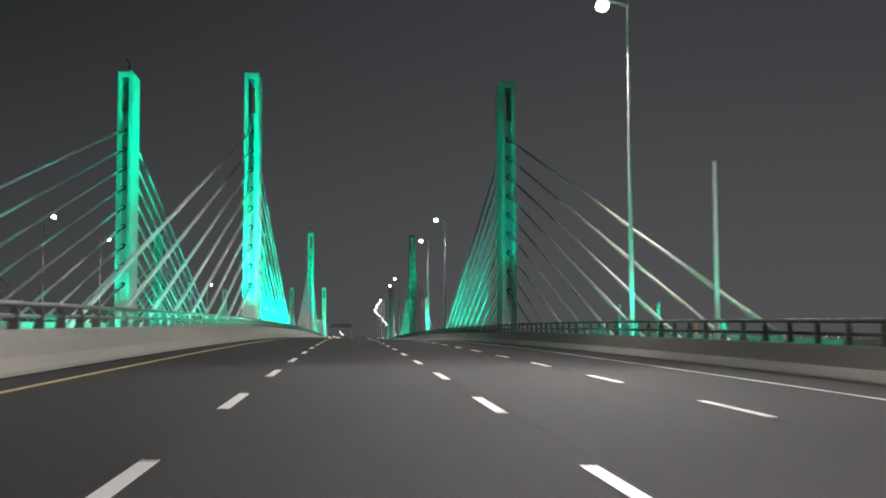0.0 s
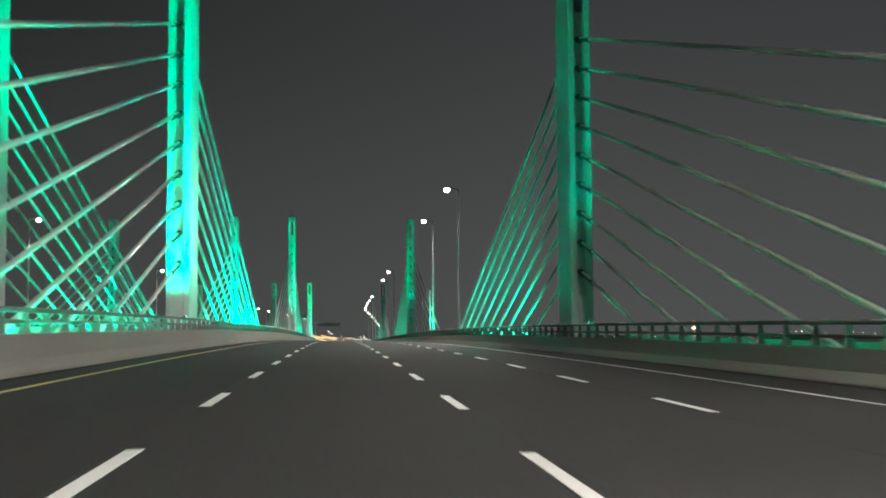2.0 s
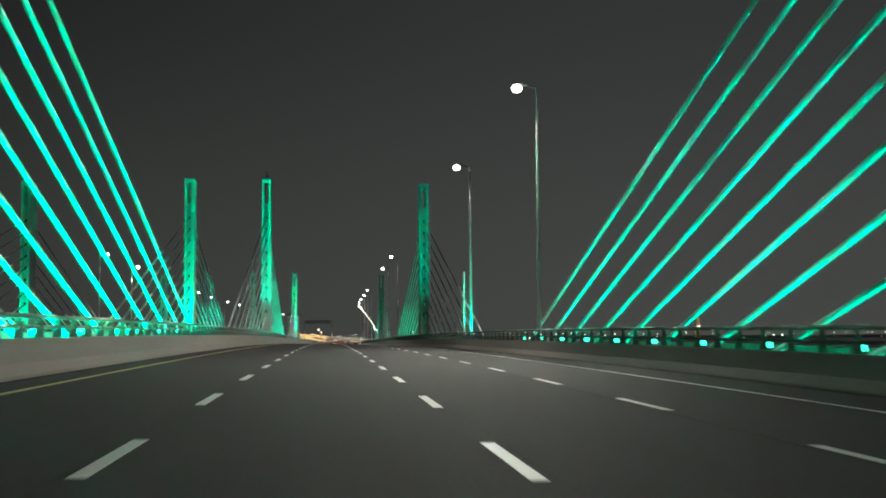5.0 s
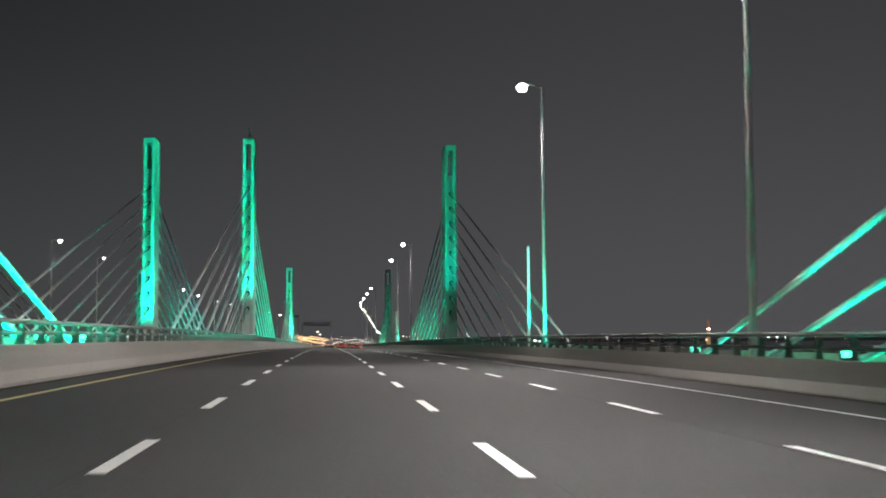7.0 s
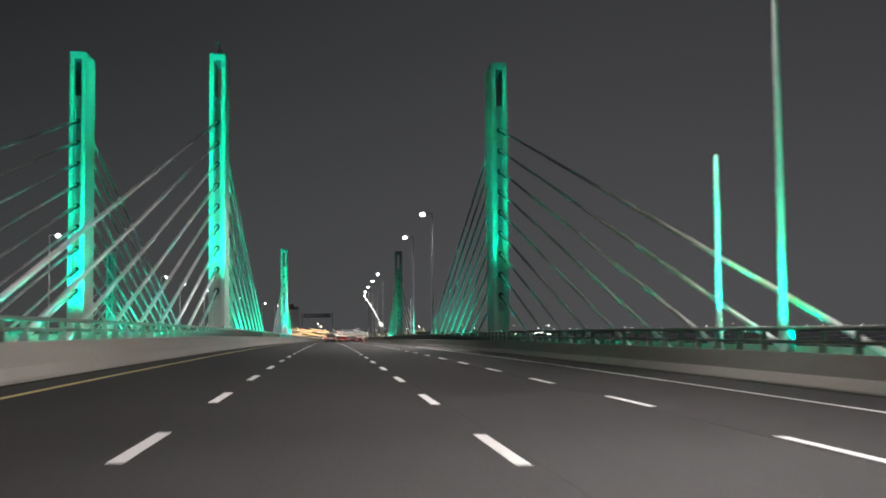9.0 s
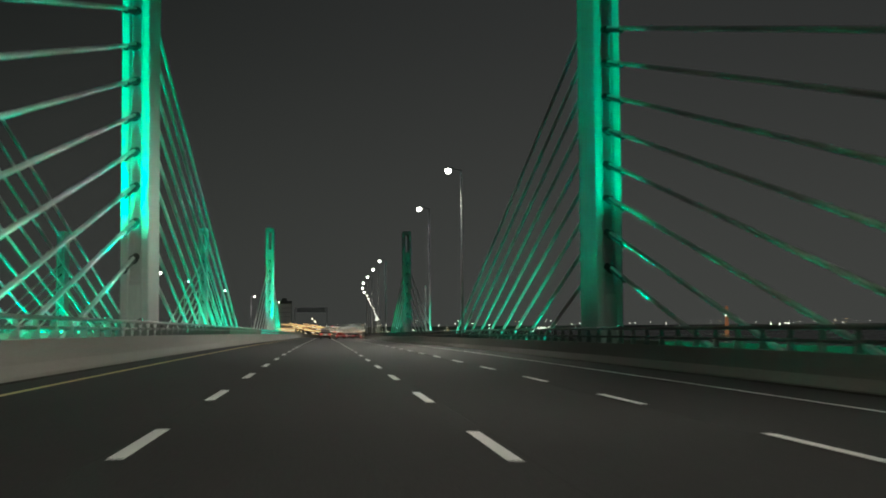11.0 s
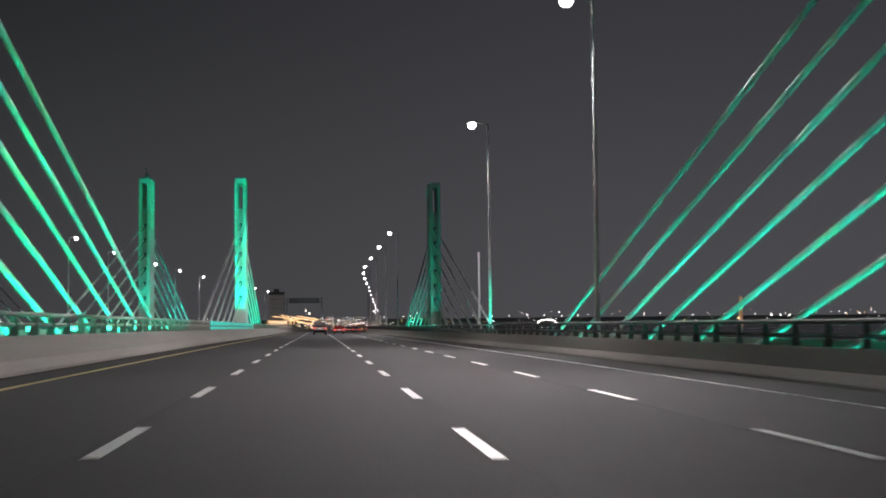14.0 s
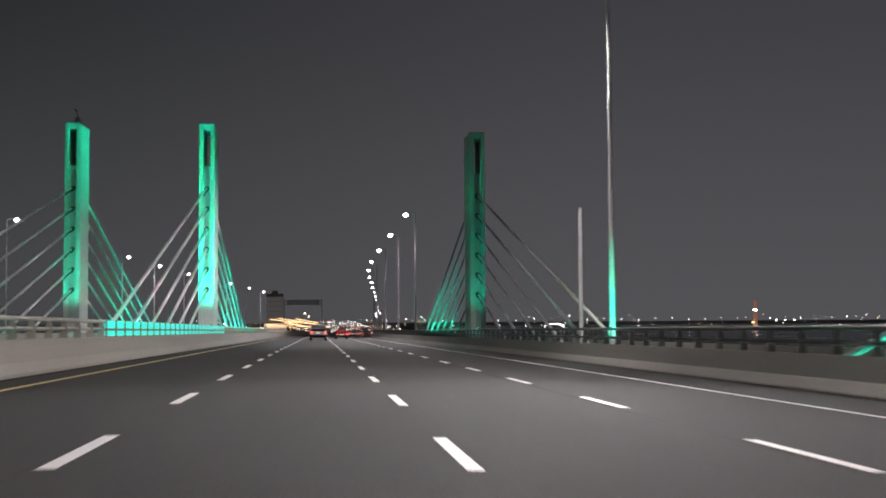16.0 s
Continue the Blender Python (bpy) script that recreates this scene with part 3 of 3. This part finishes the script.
def car(name, m, paint, label, tall=1.85, wide=0.97, length=4.9):
    """A car that points along +y, its origin on the road below its tail."""
    thing = tagged(empty(name, m), label, "car", "cars on the road")
    waist = tall * 0.56
    body = part("body", shell(bmesh.new(), [(0.0, wide * 0.92, wide * 0.90, 0.42, waist), (0.12, wide, wide * 0.97, 0.34, waist + 0.04), (length * 0.6, wide, wide * 0.97, 0.32, waist + 0.03), (length * 0.92, wide * 0.97, wide * 0.9, 0.34, waist - 0.14), (length, wide * 0.85, wide * 0.8, 0.42, waist - 0.25)]), paint, thing)
    part("cabin", shell(bmesh.new(), [(0.10, wide * 0.93, wide * 0.82, waist, tall - 0.12), (0.35, wide * 0.94, wide * 0.80, waist, tall), (length * 0.45, wide * 0.94, wide * 0.80, waist, tall), (length * 0.68, wide * 0.92, wide * 0.84, waist, waist + 0.12)]), paint, thing)
    bm = bmesh.new()
    vs = [bm.verts.new(p) for p in ((-wide * 0.82, 0.075, waist + 0.10), (wide * 0.82, 0.075, waist + 0.10), (wide * 0.74, 0.17, tall - 0.14), (-wide * 0.74, 0.17, tall - 0.14), (-wide * 0.82, 0.3, waist + 0.10), (wide * 0.82, 0.3, waist + 0.10), (wide * 0.74, 0.38, tall - 0.14), (-wide * 0.74, 0.38, tall - 0.14))]
    for f in ((0, 1, 2, 3), (5, 4, 7, 6), (1, 5, 6, 2), (4, 0, 3, 7), (3, 2, 6, 7), (4, 5, 1, 0)):
        bm.faces.new([vs[i] for i in f])
    part("rear_window", bm, GLASS, thing, "dark rear window")
    for s in (-1, 1):
        bm = bmesh.new()
        box(bm, min(s * wide * 0.66, s * wide * 0.95), max(s * wide * 0.66, s * wide * 0.95), -0.03, 0.10, waist - 0.22, waist - 0.02, 0.03)
        part("tail_lamp", bm, TAIL, body, "lit red tail lamp")
        bm = bmesh.new()
        box(bm, min(s * wide, s * (wide + 0.16)), max(s * wide, s * (wide + 0.16)), length * 0.62, length * 0.67, waist + 0.02, waist + 0.18, 0.03)
        part("side_mirror", bm, paint, thing)
    bm = bmesh.new()
    box(bm, -wide * 0.96, wide * 0.96, -0.07, 0.12, 0.40, 0.66, 0.05)
    part("bumper", bm, DARK, thing, "dark plastic bumper")
    bm = bmesh.new()
    box(bm, -0.26, 0.26, -0.025, 0.0, waist - 0.22, waist - 0.11, 0.006)
    part("number_plate", bm, PLATE_LIGHT, body, "small lit plate")
    for s in (-1, 1):
        for y in (length * 0.17, length * 0.80):
            bm = bmesh.new()
            tube(bm, (s * (wide - 0.24), y, 0.36), (s * (wide - 0.01), y, 0.36), 0.36, 0.36, 18)
            wheel = part("wheel", bm, DARK, thing, "black tyre")
            bm = bmesh.new()
            tube(bm, (s * (wide - 0.03), y, 0.36), (s * wide, y, 0.36), 0.22, 0.20, 12)
            part("rim", bm, STEEL, wheel)
    return thing


def on_road(x, y):
    a, b = at_road(x, y - 2), at_road(x, y + 2)
    return Matrix.Translation(at_road(x, y, 0.0)) @ pose(0, 0, 0, math.degrees(math.atan2(b.z - a.z, 4)), math.degrees(-CROSS), math.degrees(-math.atan2(b.x - a.x, 4)))


car("car", on_road(2.2, 436.0), CAR_SILVER, "large silver sport utility car with lit red tail lamps", 1.95, 1.02, 5.1)
car("car", on_road(5.6, 468.0), CAR_RED, "dark red saloon car with lit tail lamps", 1.46, 0.9, 4.6)
car("car", on_road(9.2, 540.0), CAR_DARK, "black saloon car with lit tail lamps", 1.46, 0.9, 4.6)
car("car", on_road(5.5, 610.0), CAR_WHITE, "white saloon car with lit tail lamps", 1.48, 0.9, 4.6)
car("car", on_road(9.0, 660.0), CAR_DARK, "dark saloon car far ahead with lit tail lamps", 1.48, 0.9, 4.6)

# ---- sign gantry and a dark building beyond the bridge ----
SIGN = surface("sign_back", (0.52, 0.53, 0.54), (0.62, 0.63, 0.64), 0.6, 0.1, 0.5, 8, 0.05)
thing = tagged(empty("sign_gantry", Matrix.Translation((-4.6, 828.0, -9.9))), "dark back of a wide road sign on a gantry", "road sign")
bm = bmesh.new()
box(bm, -7.0, 7.0, -0.15, 0.15, 18.2, 20.6, 0.05)
sign = part("sign_board", bm, SIGN, thing)
lamp_light(at_road(12.9, 793.0, POLE_TOP - 0.3), 9000, STREET, 60, 1.0, (-4.6, 828.0, 9.0))
for x in (-8.2, 8.2):
    bm = bmesh.new()
    tube(bm, (x, 0.5, 0), (x, 0.5, 21.0), 0.2, 0.16)
    part("column", bm, SIGN, thing)
for z in (18.6, 20.2):
    bm = bmesh.new()
    tube(bm, (-8.2, 0.5, z), (8.2, 0.5, z), 0.16, 0.16, 8)
    part("beam", bm, SIGN, thing)
for i in range(8):
    bm = bmesh.new()
    tube(bm, (-7 + 2 * i, 0.5, 18.6), (-6 + 2 * i if i % 2 else -8 + 2 * i + 1, 0.5, 20.2), 0.06, 0.06, 6)
    part("brace", bm, SIGN, thing)

# faint glow added over the office block's front, standing in for haze
HAZE_GLOW = glowing("haze_glow_pane", (0.97, 1.0, 1.0), 0.022)
BUILDING = surface("grey_facade", (0.26, 0.26, 0.26), (0.36, 0.36, 0.355), 0.8, 0, 0.1, 2, 0.1)
thing = tagged(empty("building", Matrix.Translation((-28.0, 1130.0, -9.95))), "grey flat-roofed office block with faintly glowing panes in place of haze", "building")
bm = bmesh.new()
box(bm, -5.5, 5.5, 0, 14, 0, 29)
part("wall", bm, BUILDING, thing)
bm = bmesh.new()
box(bm, -5.8, 5.8, -0.3, 14.3, 29.0, 29.8)
roof = part("roof", bm, BUILDING, thing)
bm = bmesh.new()
box(bm, -2, 2, 4, 8, 29.8, 32.0)
part("plant_room", bm, BUILDING, roof)
bm = bmesh.new()
box(bm, -1.07, 1.07, -0.06, 0.0, -1.56, 1.56)
pane = part("window", bm, HAZE_GLOW, thing)
pane.matrix_basis = Matrix.Translation((-4.4, -0.002, 3))
for s in range(8):
    for i in range(5):
        if s or i:
            ob = new("window", pane.data)
            ob.parent = thing
            ob.matrix_basis = Matrix.Translation((-4.4 + 2.2 * i, -0.002, 3 + 3.3 * s))


# ---- lights of the town along the far shore ----
def lights(name, places, mat, label):
    """Small lamp globes, joined."""
    verts, faces = [], []
    for (x, y, z, r) in places:
        b = len(verts)
        verts += [(x, y, z + r), (x, y, z - r)] + [(x + r * math.cos(a * math.pi / 3), y + r * math.sin(a * math.pi / 3), z) for a in range(6)]
        for a in range(6):
            c = (a + 1) % 6
            faces += [(b, b + 2 + a, b + 2 + c), (b + 1, b + 2 + c, b + 2 + a)]
    me = bpy.data.meshes.new(name)
    me.from_pydata(verts, [], faces)
    me.materials.append(mat)
    return tagged(new(name, me), label, "town lights", kind="stuff")


WARM = glowing("warm_town_light", (1.0, 0.62, 0.26), 5.0)
WHITE = glowing("white_town_light", (1.0, 0.94, 0.86), 9.0)
RED = glowing("red_signal_light", (1.0, 0.09, 0.07), 4.0)
PALE = glowing("warm_white_globe", (1.0, 0.86, 0.66), 6.0)
AMBER = glowing("amber_sign_light", (1.0, 0.62, 0.28), 3.2)
rnd = random.Random(7)
white, warm, red = [], [], []
for i in range(84):
    # shore on the right, lamps on poles of unlike height
    y = rnd.uniform(1150, 1700)
    x = rnd.uniform(50, 720) * (y - 150) / 1200
    (white if rnd.random() < 0.62 else warm).append((x, y, rnd.choice((-4, -3.5, -2.5, -1, 1.5, 3.5)) + rnd.uniform(-0.8, 0.8), rnd.uniform(0.15, 0.4)))
for i in range(46):
    # an even row of road lamps
    white.append((60 + 16.5 * i, 1330 + 3.0 * i, 1.0 + 0.9 * math.sin(i * 1.7), 0.36))
for dx in (0, 15, 30):
    # bright yard lights
    white.append((1468 + dx * 2.0, 4087, -7.5, 2.4))
for i in range(110):
    # traffic and road lamps straight ahead
    y = rnd.uniform(960, 1900)
    x = rnd.uniform(-5, 36) * (y - 120) / 900 + 16 + rnd.gauss(0, 6)
    u = rnd.random()
    (white if u < 0.74 else warm if u < 0.94 else red).append((x, y, -5.8 + 7.5 * rnd.random() ** 1.6, rnd.uniform(0.10, 0.26)))
for i in range(50):
    # lamps towards the left
    y = rnd.uniform(1000, 1900)
    x = rnd.uniform(-130, 0) * (y - 120) / 1000
    (white if rnd.random() < 0.4 else warm).append((x, y, rnd.uniform(-7, 2), rnd.uniform(0.14, 0.36)))
for i in range(105):
    # the crowded junction straight ahead
    y = rnd.uniform(900, 1500)
    x = (y - 220) * rnd.triangular(-0.012, 0.046, 0.03)
    u = rnd.random()
    (white if u < 0.66 else warm if u < 0.9 else red).append((x, y, -5.4 + 6.0 * rnd.random() ** 2.2, rnd.uniform(0.11, 0.28)))
for i in range(60):
    # rows of amber lamps round the canopies
    y = rnd.uniform(940, 1150)
    warm.append(((y - 220) * rnd.uniform(-0.038, 0.004), y, rnd.choice((-5.0, -3.2, -1.8, -0.6)) + rnd.uniform(-0.3, 0.3), rnd.uniform(0.16, 0.36)))
for i in range(46):
    # close small lamps round the canopies
    y = rnd.uniform(950, 1120)
    (white if rnd.random() < 0.45 else warm).append((rnd.uniform(-27, 8), y, rnd.uniform(-4.5, 1.4), rnd.uniform(0.09, 0.22)))
for i in range(9):
    red.append((8 + 3.4 * (i % 4) + bend(700 + 14 * i), 700 + 14 * i, road_z(700 + 14 * i) + 0.8, 0.18))
lights("distant_lights_white", white, WHITE, "many small white lamps of a distant town")
lights("distant_lights_warm", warm, WARM, "many small warm orange lamps of a distant town")
lights("distant_lights_red", red, RED, "small red tail lights of distant traffic")

# amber-lit canopy edges, each falling towards the right
for x0, x1, y, z0, z1 in ((-21, 0, 1010, 2.9, -0.7), (-26.5, -10, 1022, 2.3, 0.2), (-18, -6, 985, 0.5, -1.7), (-13, 2, 1100, 2.6, -0.2), (-29, -17, 1000, -0.9, -1.7), (-10, 1, 970, -1.3, -2.6)):
    thing = tagged(empty("lit_canopy", Matrix.Translation((x0, y, -9.95))), "distant low canopy edged with amber light", "canopy", "lit canopies")
    span = x1 - x0
    bm = bmesh.new()
    tube(bm, (0, 0, z0 + 9.95), (span, 0, z1 + 9.95), 0.16, 0.16, 8)
    part("roof", bm, AMBER, thing, "amber glowing roof edge")
    for u in (0.05, 0.5, 0.95):
        bm = bmesh.new()
        tube(bm, (span * u, 0.35, 0), (span * u, 0.35, z0 + (z1 - z0) * u + 9.85), 0.07, 0.06, 8)
        part("column", bm, CONCRETE, thing)

# two tall lamps behind the canopies
for x, z in ((-6.0, 15.4), (-3.9, 13.6)):
    thing = tagged(empty("street_lamp", Matrix.Translation((x, 1030.0, -9.95))), "distant tall lamp post with a warm white lit globe", "street lamp", "lamps by the canopies")
    bm = bmesh.new()
    tube(bm, (0, 0, 0), (0, 0, z), 0.11, 0.06, 8)
    part("pole", bm, POLE, thing)
    bm = bmesh.new()
    bmesh.ops.create_uvsphere(bm, u_segments=12, v_segments=8, radius=0.45, matrix=Matrix.Translation((0, 0, z + 0.3)))
    part("lamp_globe", bm, PALE, thing, "warm white glowing globe")

# a low building with a warm lit front
SHOP = glowing("warm_shop_front", (1.0, 0.72, 0.50), 0.42)
thing = tagged(empty("lit_building", Matrix.Translation((-28.5, 1006.0, -9.95))), "low distant building with a warm lit glass front", "building")
bm = bmesh.new()
box(bm, 0, 12, 0, 9, 0, 10.3)
part("wall", bm, BUILDING, thing)
bm = bmesh.new()
box(bm, -0.4, 12.4, -0.6, 9.4, 10.3, 10.7)
part("roof", bm, BUILDING, thing)
for i in range(6):
    bm = bmesh.new()
    box(bm, 0.15 + 1.98 * i, 1.95 + 1.98 * i, -0.05, 0.0, 6.9 - 0.5 * (i % 2), 9.9)
    part("window", bm, SHOP, thing, "warm lit pane")

# a lit arch and a lit tower on the shore
thing = tagged(empty("lit_arch", Matrix.Translation((219.0, 1400.0, -9.95))), "small white-lit arch on the far shore", "arch")
bm = bmesh.new()
prev = None
for i in range(13):
    a = math.pi * i / 12
    q = Vector((-9 * math.cos(a), 0, 3.6 + 3.2 * math.sin(a)))
    if prev is not None:
        tube(bm, prev, q, 0.24, 0.24, 6)
    prev = q
part("arch_rib", bm, WHITE, thing, "white glowing rib")
for x in (-9, 9):
    bm = bmesh.new()
    tube(bm, (x, 0, 0), (x, 0, 3.7), 0.6, 0.45, 8)
    part("pier", bm, CONCRETE, thing)

# the tower's floodlighting is put in as a faint glow of its walls
TOWER_GLOW = glowing("tower_floodlit", (1.0, 0.42, 0.24), 0.16)
thing = tagged(empty("lit_tower", Matrix.Translation((389.5, 1342.0, -9.95))), "slim orange-lit tower with a white gallery light", "tower")
bm = bmesh.new()
tube(bm, (0, 0, 0), (0, 0, 17.6), 2.0, 1.6, 10)
part("shaft", bm, TOWER_GLOW, thing)
bm = bmesh.new()
tube(bm, (0, 0, 17.6), (0, 0, 18.7), 1.75, 1.75, 10)
part("gallery", bm, WHITE, thing, "white-lit gallery")
bm = bmesh.new()
tube(bm, (0, 0, 18.9), (0, 0, 25), 1.5, 1.4, 10)
part("upper_shaft", bm, TOWER_GLOW, thing)
bm = bmesh.new()
tube(bm, (0, 0, 25), (0, 0, 26.8), 1.7, 0.9, 10)
part("spire", bm, TOWER_GLOW, thing)
bm = bmesh.new()
tube(bm, (-3.0, -2.4, 0.0), (-3.0, -2.4, 6.6), 0.12, 0.1, 8)
part("floodlight_post", bm, STEEL, thing)
bm = bmesh.new()
box(bm, -4.2, -1.8, -2.7, -2.1, 6.6, 7.7, 0.1)
part("floodlight", bm, AMBER, thing, "amber floodlight on a post")

# ---- lane dashes, each a piece of its own on the asphalt ----
def dash_mesh():
    me = bpy.data.meshes.new("lane_dash")
    w, l, h = 0.076, 3.25, 0.006
    verts = [(x, y, z) for z in (-0.01, h) for x, y in ((-w, 0), (w, 0.02), (w, l), (-w, l - 0.02))]
    me.from_pydata(verts, [], [(4, 5, 6, 7), (0, 1, 5, 4), (1, 2, 6, 5), (2, 3, 7, 6), (3, 0, 4, 7), (3, 2, 1, 0)])
    me.materials.append(PAINT)
    return me


DASH = dash_mesh()
for x in (0.0, 3.65, 7.30):
    for n in range(-3, 70):
        y = 6.97 + 9.1364 * n
        ob = new("lane_dash", DASH)
        ob.parent = road
        ob.matrix_basis = on_road(x, y)
